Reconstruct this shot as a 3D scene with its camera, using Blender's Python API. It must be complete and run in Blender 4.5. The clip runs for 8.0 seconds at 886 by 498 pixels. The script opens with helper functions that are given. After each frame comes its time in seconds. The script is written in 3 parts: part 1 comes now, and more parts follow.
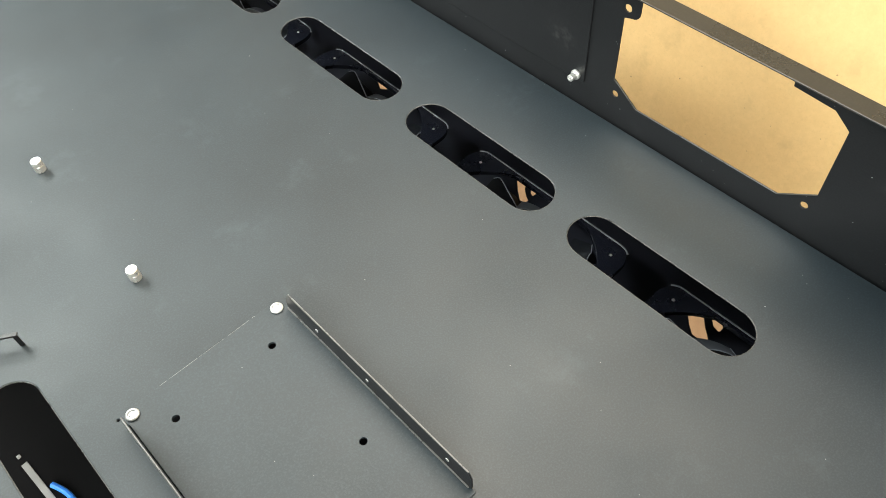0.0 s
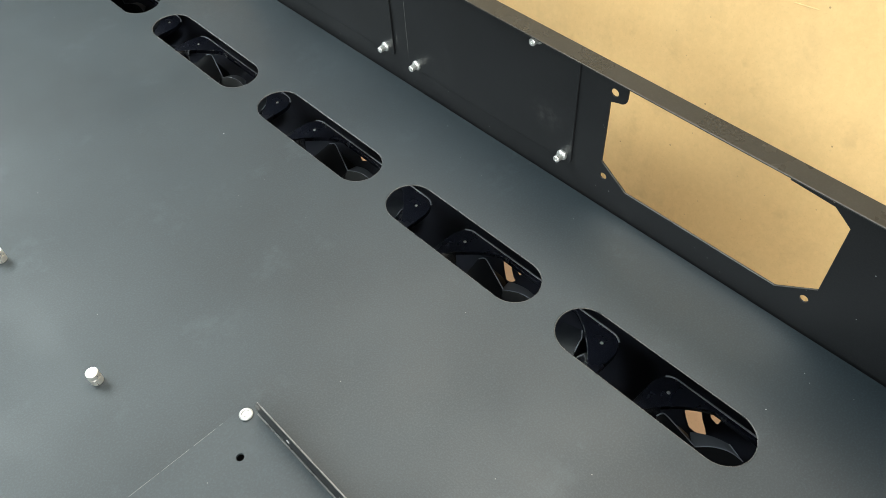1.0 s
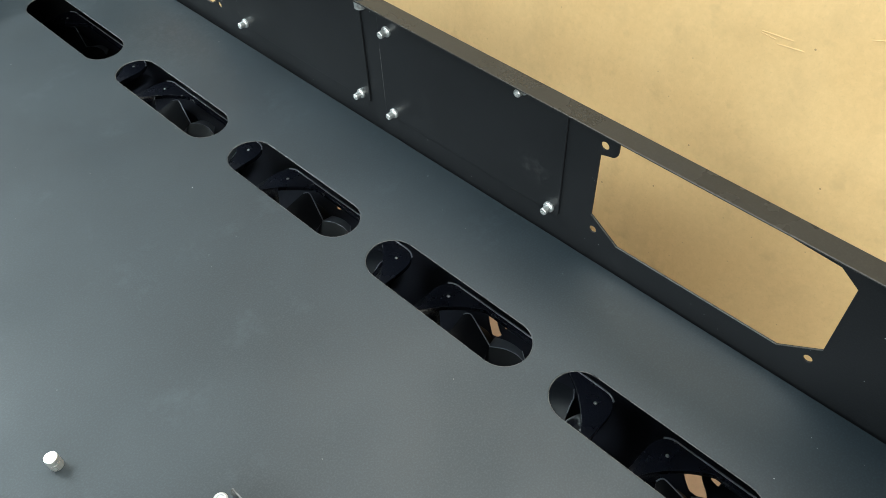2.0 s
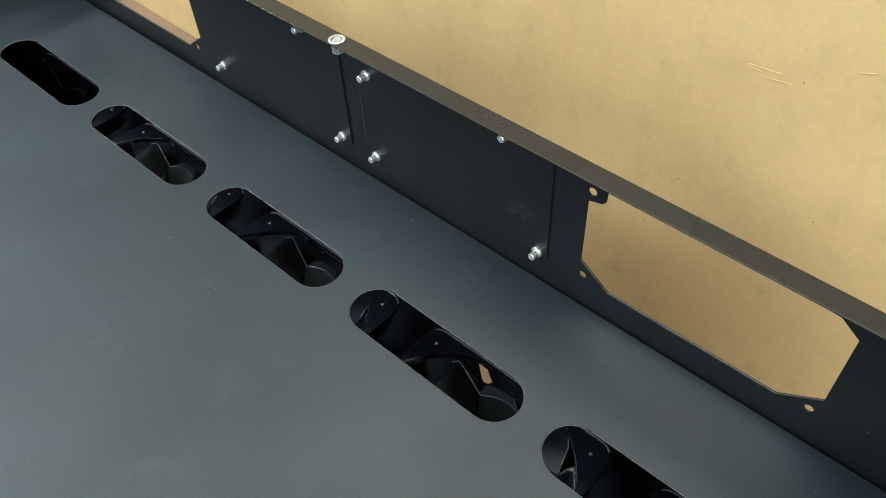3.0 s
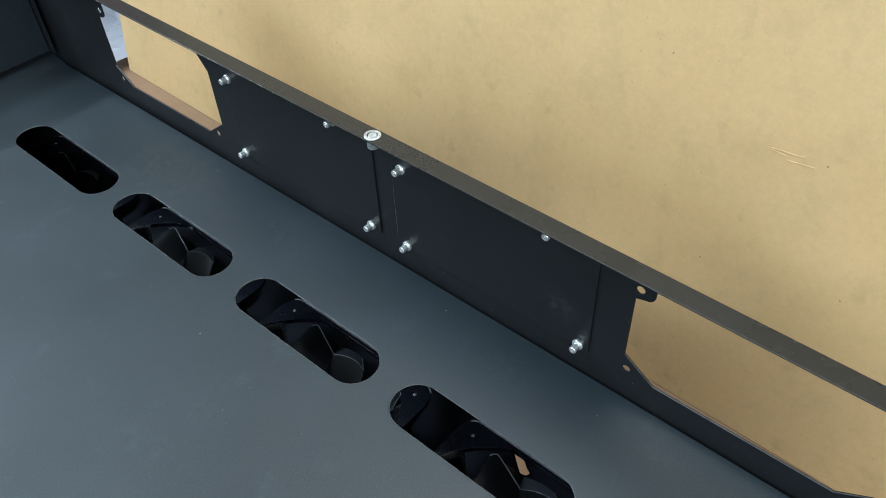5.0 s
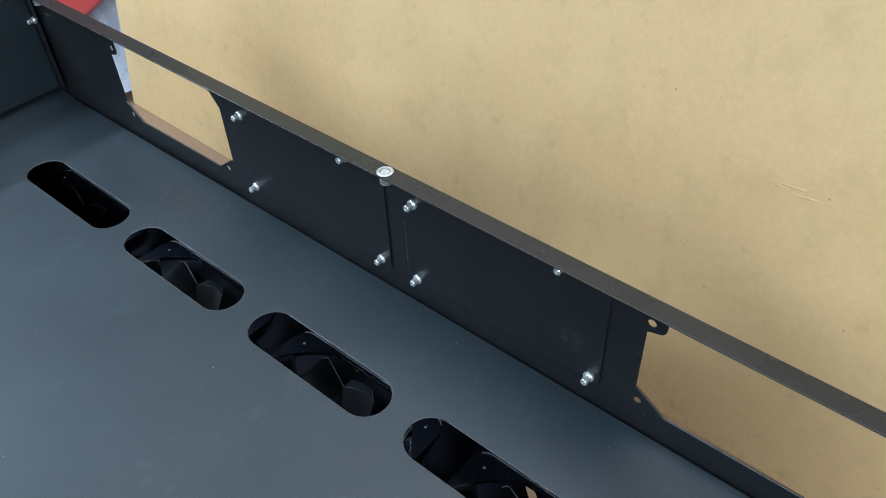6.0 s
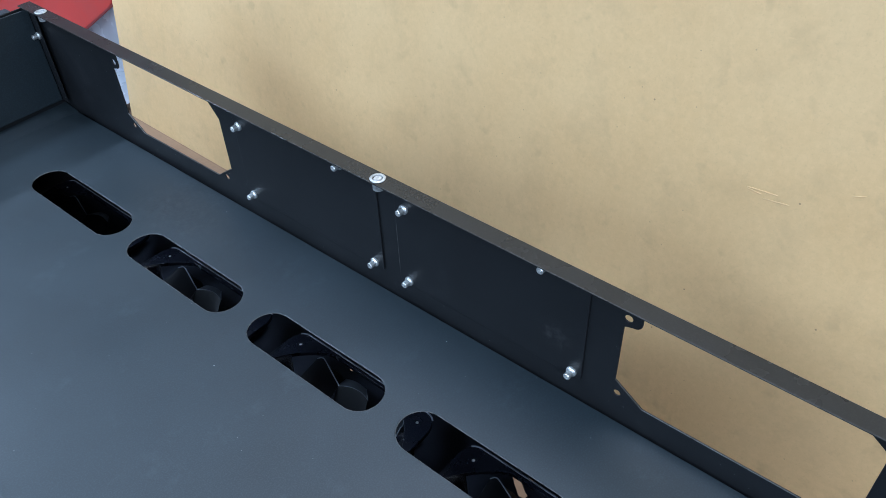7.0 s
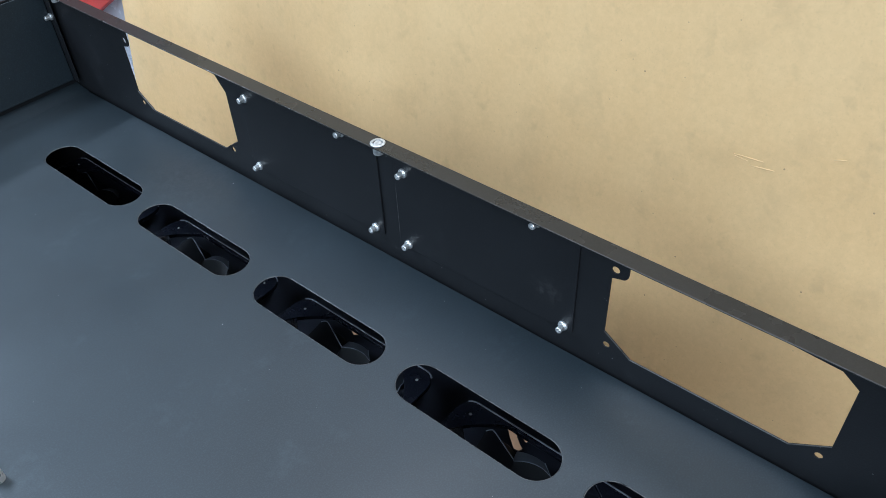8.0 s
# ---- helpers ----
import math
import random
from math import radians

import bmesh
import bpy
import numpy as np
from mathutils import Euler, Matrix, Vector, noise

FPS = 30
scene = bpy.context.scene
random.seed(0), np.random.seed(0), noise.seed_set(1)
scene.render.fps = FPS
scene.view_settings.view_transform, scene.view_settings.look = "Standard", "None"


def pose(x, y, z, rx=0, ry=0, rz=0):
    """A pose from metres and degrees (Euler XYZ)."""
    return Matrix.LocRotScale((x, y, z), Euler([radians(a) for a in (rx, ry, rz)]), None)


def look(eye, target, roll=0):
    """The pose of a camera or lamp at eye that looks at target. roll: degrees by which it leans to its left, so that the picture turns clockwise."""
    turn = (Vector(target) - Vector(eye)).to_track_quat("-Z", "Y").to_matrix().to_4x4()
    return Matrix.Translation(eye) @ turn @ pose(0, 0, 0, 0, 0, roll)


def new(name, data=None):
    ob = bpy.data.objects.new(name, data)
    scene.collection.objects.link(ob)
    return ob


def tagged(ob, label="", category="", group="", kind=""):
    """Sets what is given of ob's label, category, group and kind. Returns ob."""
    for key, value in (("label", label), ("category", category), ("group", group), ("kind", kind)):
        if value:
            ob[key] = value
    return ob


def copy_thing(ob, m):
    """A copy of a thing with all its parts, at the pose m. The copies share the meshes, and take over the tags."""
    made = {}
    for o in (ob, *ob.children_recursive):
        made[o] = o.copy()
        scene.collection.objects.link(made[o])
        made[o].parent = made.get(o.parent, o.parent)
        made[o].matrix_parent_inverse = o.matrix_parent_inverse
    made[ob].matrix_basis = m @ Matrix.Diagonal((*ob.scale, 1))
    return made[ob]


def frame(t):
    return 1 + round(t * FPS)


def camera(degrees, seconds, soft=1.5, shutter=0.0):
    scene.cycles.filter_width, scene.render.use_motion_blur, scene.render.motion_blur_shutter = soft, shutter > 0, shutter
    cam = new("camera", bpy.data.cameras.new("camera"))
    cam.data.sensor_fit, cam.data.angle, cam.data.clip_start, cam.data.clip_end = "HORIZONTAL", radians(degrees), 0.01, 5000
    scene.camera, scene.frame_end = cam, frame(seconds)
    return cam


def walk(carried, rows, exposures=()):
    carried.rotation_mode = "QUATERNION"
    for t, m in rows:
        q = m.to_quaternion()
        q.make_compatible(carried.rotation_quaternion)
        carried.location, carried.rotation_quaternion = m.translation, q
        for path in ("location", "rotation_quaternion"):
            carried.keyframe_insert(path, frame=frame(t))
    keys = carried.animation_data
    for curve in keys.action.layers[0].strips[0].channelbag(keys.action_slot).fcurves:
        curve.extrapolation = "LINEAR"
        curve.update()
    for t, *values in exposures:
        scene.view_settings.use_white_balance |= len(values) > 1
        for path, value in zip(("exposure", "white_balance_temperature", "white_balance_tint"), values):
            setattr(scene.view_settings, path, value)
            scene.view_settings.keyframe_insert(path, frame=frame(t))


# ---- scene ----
cam = camera(58.8, 8.0, soft=0.4)
PATH = [
    (0, (-0.342, -0.22, 0.377), (0.439, 0.711, -1.212), -4.4),
    (0.5, (-0.324, -0.208, 0.38), (0.485, 0.745, -1.181), -4.2),
    (1, (-0.306, -0.194, 0.379), (0.533, 0.773, -1.158), -4.2),
    (1.5, (-0.293, -0.178, 0.377), (0.585, 0.78, -1.142), -3.6),
    (1.7, (-0.292, -0.172, 0.376), (0.606, 0.78, -1.137), -3.2),
    (2.8, (-0.272, -0.156, 0.373), (0.688, 0.796, -1.1), -3.2),
    (3, (-0.269, -0.153, 0.375), (0.695, 0.803, -1.093), -3.5),
    (3.5, (-0.264, -0.144, 0.379), (0.721, 0.819, -1.071), -3.7),
    (4, (-0.266, -0.137, 0.386), (0.743, 0.836, -1.04), -3.8),
    (4.5, (-0.268, -0.126, 0.391), (0.767, 0.853, -1.013), -3.5),
    (4.7, (-0.272, -0.12, 0.392), (0.779, 0.856, -1.002), -3.1),
    (5.8, (-0.279, -0.103, 0.401), (0.811, 0.884, -0.955), -3.1),
    (6, (-0.284, -0.106, 0.403), (0.826, 0.886, -0.933), -2.7),
    (6.5, (-0.29, -0.116, 0.412), (0.839, 0.875, -0.908), -2.6),
    (7, (-0.301, -0.124, 0.416), (0.836, 0.868, -0.897), -2.5),
    (7.5, (-0.314, -0.135, 0.414), (0.822, 0.86, -0.898), -2.7),
    (8, (-0.325, -0.15, 0.413), (0.801, 0.848, -0.904), -3.0),
]
EXPOSURES = [(0.0, 1.93, 7200, 11), (1.0, 1.62, 6800, 9), (1.5, 1.49, 6450, 8), (3.0, 1.07, 6350, 6), (3.5, 1.03, 6300, 6), (4.5, 0.97, 5900, 7), (5.8, 0.92, 5500, 9), (6.5, 0.91, 5200, 11), (7.0, 0.90, 5050, 13), (8.0, 0.96, 5400, 13)]
walk(cam, [(t, look(eye, target, roll)) for t, eye, target, roll in PATH], EXPOSURES)

# ---- light ----
world = bpy.data.worlds.new("workshop_air")
scene.world = world
world.use_nodes = True
world.node_tree.nodes["Background"].inputs[0].default_value = (0.8, 0.9, 1.0, 1)
world.node_tree.nodes["Background"].inputs[1].default_value = 0.02


def area_lamp(name, eye, target, size_x, size_y, watts, colour, roll=0):
    data = bpy.data.lights.new(name, "AREA")
    data.shape, data.size, data.size_y, data.energy, data.color = "RECTANGLE", size_x, size_y, watts, colour
    ob = new(name, data)
    ob.matrix_world = look(eye, target, roll)
    return tagged(ob, kind="structure")


# unseen lights under the workshop ceiling: two past the end of the case, overhead behind the board, far across the
# room, behind the camera
COOL = (0.95, 1.0, 0.96)
DAY = (0.87, 1.0, 1.03)
WARM = (1.0, 0.975, 0.90)
area_lamp("unseen_lamp", (-0.70, 2.30, 1.75), (-0.70, 2.00, 0.0), 1.4, 0.14, 20, DAY)
# added fill that brightens the near left of the tray
area_lamp("unseen_lamp", (-0.85, 1.45, 1.75), (-0.85, 1.30, 0.0), 1.2, 0.3, 15, DAY)
area_lamp("unseen_lamp", (0.62, 0.40, 1.85), (0.62, 0.40, 0.0), 1.5, 1.4, 26, WARM)
area_lamp("unseen_lamp", (-3.4, 0.5, 1.75), (-2.6, 0.5, 0.0), 1.8, 4.2, 78, DAY)
# added fill for the end panel that faces the camera
area_lamp("unseen_lamp", (-2.0, -2.2, 1.75), (-1.7, -1.8, 0.0), 1.4, 0.9, 52, COOL)


# ---- materials ----
def material(name):
    mat = bpy.data.materials.new(name)
    mat.use_nodes = True
    nt = mat.node_tree
    return mat, nt, nt.nodes["Principled BSDF"]


def link(nt, a, b):
    nt.links.new(a, b)


def coords(nt):
    return nt.nodes.new("ShaderNodeTexCoord").outputs["Object"]


def noise_tex(nt, vec, scale, detail=3.0, rough=0.55):
    n = nt.nodes.new("ShaderNodeTexNoise")
    n.inputs["Scale"].default_value, n.inputs["Detail"].default_value, n.inputs["Roughness"].default_value = scale, detail, rough
    link(nt, vec, n.inputs["Vector"])
    return n.outputs["Fac"]


def ramp(nt, fac, stops):
    r = nt.nodes.new("ShaderNodeValToRGB")
    while len(r.color_ramp.elements) < len(stops):
        r.color_ramp.elements.new(0.5)
    for e, (p, c) in zip(r.color_ramp.elements, stops):
        e.position, e.color = p, (*c, 1) if len(c) == 3 else c
    link(nt, fac, r.inputs["Fac"])
    return r.outputs["Color"]


def mix(nt, fac, a, b):
    m = nt.nodes.new("ShaderNodeMix")
    m.data_type = "RGBA"
    for sock, v in ((m.inputs["Factor"], fac), (m.inputs["A"], a), (m.inputs["B"], b)):
        if hasattr(v, "links"):
            link(nt, v, sock)
        else:
            sock.default_value = v if isinstance(v, float) else (*v, 1)
    return m.outputs["Result"]


def stretch(nt, vec, sx, sy, sz):
    m = nt.nodes.new("ShaderNodeMapping")
    m.inputs["Scale"].default_value = (sx, sy, sz)
    link(nt, vec, m.inputs["Vector"])
    return m.outputs["Vector"]


def bump(nt, height, strength, distance, b):
    n = nt.nodes.new("ShaderNodeBump")
    n.inputs["Strength"].default_value, n.inputs["Distance"].default_value = strength, distance
    link(nt, height, n.inputs["Height"])
    link(nt, n.outputs["Normal"], b.inputs["Normal"])


def specks(nt, vec, scale, size, share):
    """Sparse dots: 1 inside a dot of a few cells, 0 elsewhere."""
    v = nt.nodes.new("ShaderNodeTexVoronoi")
    v.inputs["Scale"].default_value = scale
    link(nt, vec, v.inputs["Vector"])
    near = nt.nodes.new("ShaderNodeMath")
    near.operation, near.inputs[1].default_value = "LESS_THAN", size
    link(nt, v.outputs["Distance"], near.inputs[0])
    sep = nt.nodes.new("ShaderNodeSeparateColor")
    link(nt, v.outputs["Color"], sep.inputs["Color"])
    few = nt.nodes.new("ShaderNodeMath")
    few.operation, few.inputs[1].default_value = "LESS_THAN", share
    link(nt, sep.outputs[0], few.inputs[0])
    both = nt.nodes.new("ShaderNodeMath")
    both.operation = "MULTIPLY"
    link(nt, near.outputs[0], both.inputs[0])
    link(nt, few.outputs[0], both.inputs[1])
    return both.outputs[0]


def powder_coat(name, base, rough, grain=0.10, smudge=0.3, mark=None, reach=0.016, dots=0.03, dusty=0.24):
    mat, nt, b = material(name)
    vec = coords(nt)
    cloud = noise_tex(nt, vec, 9.0, 4.0)
    fine = noise_tex(nt, vec, 950.0, 2.0)
    col = ramp(nt, cloud, [(0.3, [c * 0.85 for c in base]), (0.7, [c * 1.2 for c in base])])
    col = mix(nt, ramp(nt, fine, [(0.45, (0, 0, 0)), (0.75, (0.36, 0.36, 0.36))]), col, [c * 2.2 for c in base])
    blot = noise_tex(nt, vec, 24.0, 6.0, 0.72)
    col = mix(nt, ramp(nt, blot, [(0.58, (0, 0, 0)), (0.80, (smudge,) * 3)]), col, [0.012 + c * 2.0 for c in base])
    col = mix(nt, specks(nt, vec, 120.0, 0.045, dots), col, (0.30, 0.31, 0.31))
    col = mix(nt, specks(nt, vec, 420.0, 0.12, 0.006), col, (0.16, 0.16, 0.16))
    if mark:  # a dusty hand mark round one spot
        dist = nt.nodes.new("ShaderNodeVectorMath")
        dist.operation, dist.inputs[1].default_value = "DISTANCE", mark
        link(nt, vec, dist.inputs[0])
        dust = nt.nodes.new("ShaderNodeMath")
        dust.operation = "MULTIPLY"
        link(nt, ramp(nt, dist.outputs["Value"], [(reach * 0.25, (1, 1, 1)), (reach, (0, 0, 0))]), dust.inputs[0])
        link(nt, ramp(nt, noise_tex(nt, vec, 260.0, 5.0, 0.7), [(0.44, (0, 0, 0)), (0.70, (dusty,) * 3)]), dust.inputs[1])
        col = mix(nt, dust.outputs[0], col, (0.09, 0.09, 0.09))
    link(nt, col, b.inputs["Base Color"])
    smear = noise_tex(nt, vec, 14.0, 5.0, 0.6)
    link(nt, ramp(nt, smear, [(0.3, (rough - 0.05,) * 3), (0.7, (rough + 0.06,) * 3)]), b.inputs["Roughness"])
    b.inputs["Specular IOR Level"].default_value = 0.32
    bump(nt, fine, grain, 0.0006, b)
    return mat


def plain(name, base, rough, metal=0.0, var=0.15, scale=40.0, relief=0.05):
    mat, nt, b = material(name)
    vec = coords(nt)
    n = noise_tex(nt, vec, scale, 4.0)
    link(nt, ramp(nt, n, [(0.3, [c * (1 - var) for c in base]), (0.7, [min(1, c * (1 + var)) for c in base])]), b.inputs["Base Color"])
    link(nt, ramp(nt, n, [(0.3, (max(0.02, rough - 0.06),) * 3), (0.7, (rough + 0.06,) * 3)]), b.inputs["Roughness"])
    b.inputs["Metallic"].default_value = metal
    bump(nt, noise_tex(nt, vec, scale * 12, 2.0), relief, 0.0004, b)
    return mat


BLACK = powder_coat("black_powder_coat", (0.0160, 0.0226, 0.0278), 0.47, 0.09, 0.45)
TRAY = powder_coat("black_powder_coat_dusty", (0.0160, 0.0226, 0.0278), 0.47, 0.09, 0.45, (-0.034, 0.405, 0.218), 0.07, dusty=0.16)
# wall and cover: case paint darkened, the inner faces' shade put into the colour
BLACK_WALL = powder_coat("black_powder_coat_shaded", (0.0108, 0.0115, 0.0130), 0.38, 0.10, 0.5)
BLACK_COVER = powder_coat("black_powder_coat_marked", (0.0108, 0.0115, 0.0130), 0.38, 0.10, 0.5, (-0.0014, 0.047, 0.264))
BLACK_RIM = powder_coat("black_powder_coat_rim", (0.0150, 0.0148, 0.0138), 0.27, 0.012, 0.25, dots=0.0)
PLASTIC = plain("black_fan_plastic", (0.009, 0.0105, 0.0135), 0.42, 0.0, 0.1, 60.0, 0.02)
ZINC = plain("zinc_plated_steel", (0.86, 0.87, 0.86), 0.36, 0.85, 0.08, 250.0, 0.04)
DULL_ZINC = plain("dull_zinc_plating", (0.42, 0.43, 0.43), 0.5, 0.8, 0.3, 400.0, 0.08)
NYLON = plain("pale_zinc_standoff", (0.82, 0.81, 0.78), 0.30, 0.75, 0.08, 250.0, 0.05)
FAN_BLACK = plain("black_fan_moulding", (0.0082, 0.0094, 0.0155), 0.26, 0.0, 0.03, 30.0, 0.0)
# rotor plastic darkened for the vanes that lie in shade
SHADE = plain("shaded_rotor_plastic", (0.0062, 0.0064, 0.0082), 0.50, 0.0, 0.05, 30.0, 0.0)
SHADE.node_tree.nodes["Principled BSDF"].inputs["Specular IOR Level"].default_value = 0.2
PLASTIC.node_tree.nodes["Principled BSDF"].inputs["Specular IOR Level"].default_value = 0.15
# the same rotor plastic, paler for the vane that catches the light
LIT_BLADE = plain("lit_blade_plastic", (0.062, 0.068, 0.080), 0.32, 0.0, 0.04, 30.0, 0.0)
# pale colour carries the highlights along the black fan's edges
EDGE_GLINT = plain("fan_edge_glint", (0.19, 0.205, 0.24), 0.20, 0.0, 0.2, 60.0, 0.0)
BOTTOM = plain("black_bottom_paint", (0.0170, 0.0185, 0.0270), 0.42, 0.0, 0.05, 30.0, 0.0)
BOTTOM.node_tree.nodes["Principled BSDF"].inputs["Specular IOR Level"].default_value = 0.25
LABEL = plain("grey_label_paper", (0.20, 0.20, 0.20), 0.5)
BLUE = plain("blue_cable_sheath", (0.02, 0.20, 0.75), 0.35)
PLASTER = plain("workshop_wall_paint", (0.34, 0.34, 0.33), 0.8, 0.0, 0.06, 3.0)
CEILING = plain("workshop_ceiling_paint", (0.62, 0.62, 0.60), 0.85, 0.0, 0.06, 3.0)
CONCRETE = plain("grey_floor_paint", (0.30, 0.31, 0.32), 0.5, 0.0, 0.12, 4.0)
SHEET = plain("grey_plastic_film", (0.58, 0.60, 0.66), 0.24, 0.0, 0.12, 12.0)
RED = plain("red_plastic", (0.40, 0.028, 0.018), 0.58, 0.0, 0.10, 10.0)
BARE = plain("bare_steel_edge", (0.26, 0.26, 0.25), 0.5, 0.5)
EDGE = plain("pale_coat_edge", (0.10, 0.10, 0.10), 0.30, 0.0, 0.3, 120.0)
# paler than the coat: the glint on slot and cut edges, as colour
SLOT_EDGE = plain("coat_edge_glint", (0.045, 0.047, 0.048), 0.30, 0.0, 0.3, 120.0)
UNDERLAY = plain("black_underlay", (0.0035, 0.0035, 0.004), 0.75)
UNDERLAY.node_tree.nodes["Principled BSDF"].inputs["Specular IOR Level"].default_value = 0.06
SCUFF = plain("scuffed_fibreboard", (0.585, 0.408, 0.205), 0.8)
LEGS = plain("steel_leg_paint", (0.10, 0.10, 0.11), 0.5)


def fibreboard(name, base, dark):
    mat, nt, b = material(name)
    vec = coords(nt)
    cloud = noise_tex(nt, vec, 5.0, 5.0, 0.6)
    fibre = noise_tex(nt, vec, 150.0, 5.0, 0.75)
    fleck = noise_tex(nt, vec, 400.0, 3.0, 0.65)
    blot = noise_tex(nt, vec, 22.0, 6.0, 0.68)
    col = ramp(nt, cloud, [(0.30, dark), (0.62, base)])
    col = mix(nt, ramp(nt, fibre, [(0.42, (0, 0, 0)), (0.72, (0.26, 0.26, 0.26))]), col, [c * 1.25 for c in base])
    col = mix(nt, ramp(nt, fleck, [(0.56, (0, 0, 0)), (0.74, (0.35, 0.35, 0.35))]), col, [c * 0.72 for c in base])
    col = mix(nt, ramp(nt, blot, [(0.50, (0, 0, 0)), (0.74, (0.5, 0.5, 0.5))]), col, [c * 0.72 for c in base])
    stain = noise_tex(nt, vec, 46.0, 3.0, 0.5)
    col = mix(nt, ramp(nt, stain, [(0.62, (0, 0, 0)), (0.74, (0.4, 0.4, 0.4))]), col, [c * 0.68 for c in base])
    col = mix(nt, specks(nt, vec, 75.0, 0.06, 0.005), col, [c * 0.5 for c in base])
    col = mix(nt, specks(nt, vec, 190.0, 0.12, 0.008), col, [c * 0.72 for c in base])
    scratch = noise_tex(nt, stretch(nt, vec, 1, 14, 60), 2.2, 3.0, 0.5)
    col = mix(nt, ramp(nt, scratch, [(0.76, (0, 0, 0)), (0.80, (0.2, 0.2, 0.2))]), col, [min(1, c * 1.25) for c in base])
    link(nt, col, b.inputs["Base Color"])
    b.inputs["Roughness"].default_value = 0.62
    bump(nt, fibre, 0.14, 0.0005, b)
    return mat


MDF = fibreboard("raw_fibreboard", (0.630, 0.433, 0.210), (0.588, 0.388, 0.176))
BENCH = fibreboard("brown_bench_top", (0.235, 0.145, 0.082), (0.19, 0.115, 0.064))


# ---- mesh helpers ----
def part(name, bm, mat, parent=None, label=""):
    me = bpy.data.meshes.new(name)
    bmesh.ops.recalc_face_normals(bm, faces=bm.faces[:])
    bm.to_mesh(me)
    bm.free()
    me.materials.append(mat)
    ob = new(name, me)
    if parent:
        ob.parent = parent
    if label:
        ob["label"] = label
    return ob


def share(name, ob, m, parent):
    """Another object on the same mesh."""
    o = new(name, ob.data)
    o.parent = parent
    o.matrix_basis = m
    return o


def empty(name, m=Matrix()):
    o = new(name)
    o.matrix_basis = m
    return o


def smooth(ob, angle=40):
    for p in ob.data.polygons:
        p.use_smooth = True
    ob.data.set_sharp_from_angle(angle=radians(angle))
    return ob


def box(bm, x0, x1, y0, y1, z0, z1, bevel=0.0, seg=2):
    vs = [bm.verts.new((x, y, z)) for x in (x0, x1) for y in (y0, y1) for z in (z0, z1)]
    fs = [bm.faces.new([vs[i] for i in q]) for q in ((0, 1, 3, 2), (4, 6, 7, 5), (0, 4, 5, 1), (2, 3, 7, 6), (0, 2, 6, 4), (1, 5, 7, 3))]
    if bevel:
        es = list({e for f in fs for e in f.edges})
        bmesh.ops.bevel(bm, geom=es, offset=bevel, segments=seg, affect="EDGES", profile=0.5)
    return bm


def lathe(bm, profile, n=24, m=Matrix()):
    """Turns (radius, height) pairs round the z axis; ends at radius 0 close."""
    rings = []
    for r, z in profile:
        if r < 1e-7:
            rings.append([bm.verts.new(m @ Vector((0, 0, z)))])
        else:
            rings.append([bm.verts.new(m @ Vector((r * math.cos(2 * math.pi * i / n), r * math.sin(2 * math.pi * i / n), z))) for i in range(n)])
    for a, b in zip(rings, rings[1:]):
        for i in range(n):
            j = (i + 1) % n
            q = [a[i % len(a)], a[j % len(a)], b[j % len(b)], b[i % len(b)]]
            q = list(dict.fromkeys(q))
            if len(q) > 2:
                bm.faces.new(q)
    return bm


def inset(loop, d):
    """The closed polygon moved to its left side by d."""
    out = []
    n = len(loop)
    for i in range(n):
        p, q, r = Vector(loop[i - 1]), Vector(loop[i]), Vector(loop[(i + 1) % n])
        a, b = (q - p).normalized(), (r - q).normalized()
        na, nb = Vector((-a.y, a.x)), Vector((-b.y, b.x))
        k = na + nb
        k = k / max(0.3, k.dot(na)) if k.length > 1e-6 else na
        out.append(tuple(q + k * d))
    return out


def area2(loop):
    return sum(a[0] * b[1] - b[0] * a[1] for a, b in zip(loop, loop[1:] + loop[:1]))


def plate(bm, outer, holes, thick, put, edge=0.0004):
    """A sheet with holes and eased edges, in the plane (u, v) with its face at height 0 and its back at -thick; put(u, v, h) gives the place."""
    loops = [outer if area2(outer) > 0 else outer[::-1]] + [h if area2(h) < 0 else h[::-1] for h in holes]
    levels = [(edge, 0.0), (edge * 0.3, -edge * 0.3), (0.0, -edge), (0.0, -thick + edge), (edge, -thick)]
    tops, bottoms = [], []
    for lp in loops:
        rings = []
        for d, h in levels:
            rings.append([bm.verts.new(put(u, v, h)) for u, v in inset(lp, d)])
        for a, b in zip(rings, rings[1:]):
            for i in range(len(a)):
                j = (i + 1) % len(a)
                bm.faces.new((a[i], a[j], b[j], b[i]))
        tops.append(rings[0])
        bottoms.append(rings[-1])
    for rings in (tops, bottoms):
        es = []
        for r in rings:
            for i in range(len(r)):
                e = bm.edges.get((r[i], r[(i + 1) % len(r)]))
                es.append(e)
        bmesh.ops.triangle_fill(bm, edges=es, use_beauty=True)
    return bm


def stadium(u0, u1, v0, v1, n=14):
    """A long hole with round ends, long in v."""
    r = (u1 - u0) / 2
    c = (u0 + u1) / 2
    pts = [(c + r * math.cos(math.pi * i / n), v1 - r + r * math.sin(math.pi * i / n)) for i in range(n + 1)]
    pts += [(c - r * math.cos(math.pi * i / n), v0 + r - r * math.sin(math.pi * i / n)) for i in range(n + 1)]
    return pts


def disc(u, v, r, n=18):
    return [(u + r * math.cos(2 * math.pi * i / n), v + r * math.sin(2 * math.pi * i / n)) for i in range(n)]


def rect(u0, u1, v0, v1):
    return [(u0, v0), (u1, v0), (u1, v1), (u0, v1)]


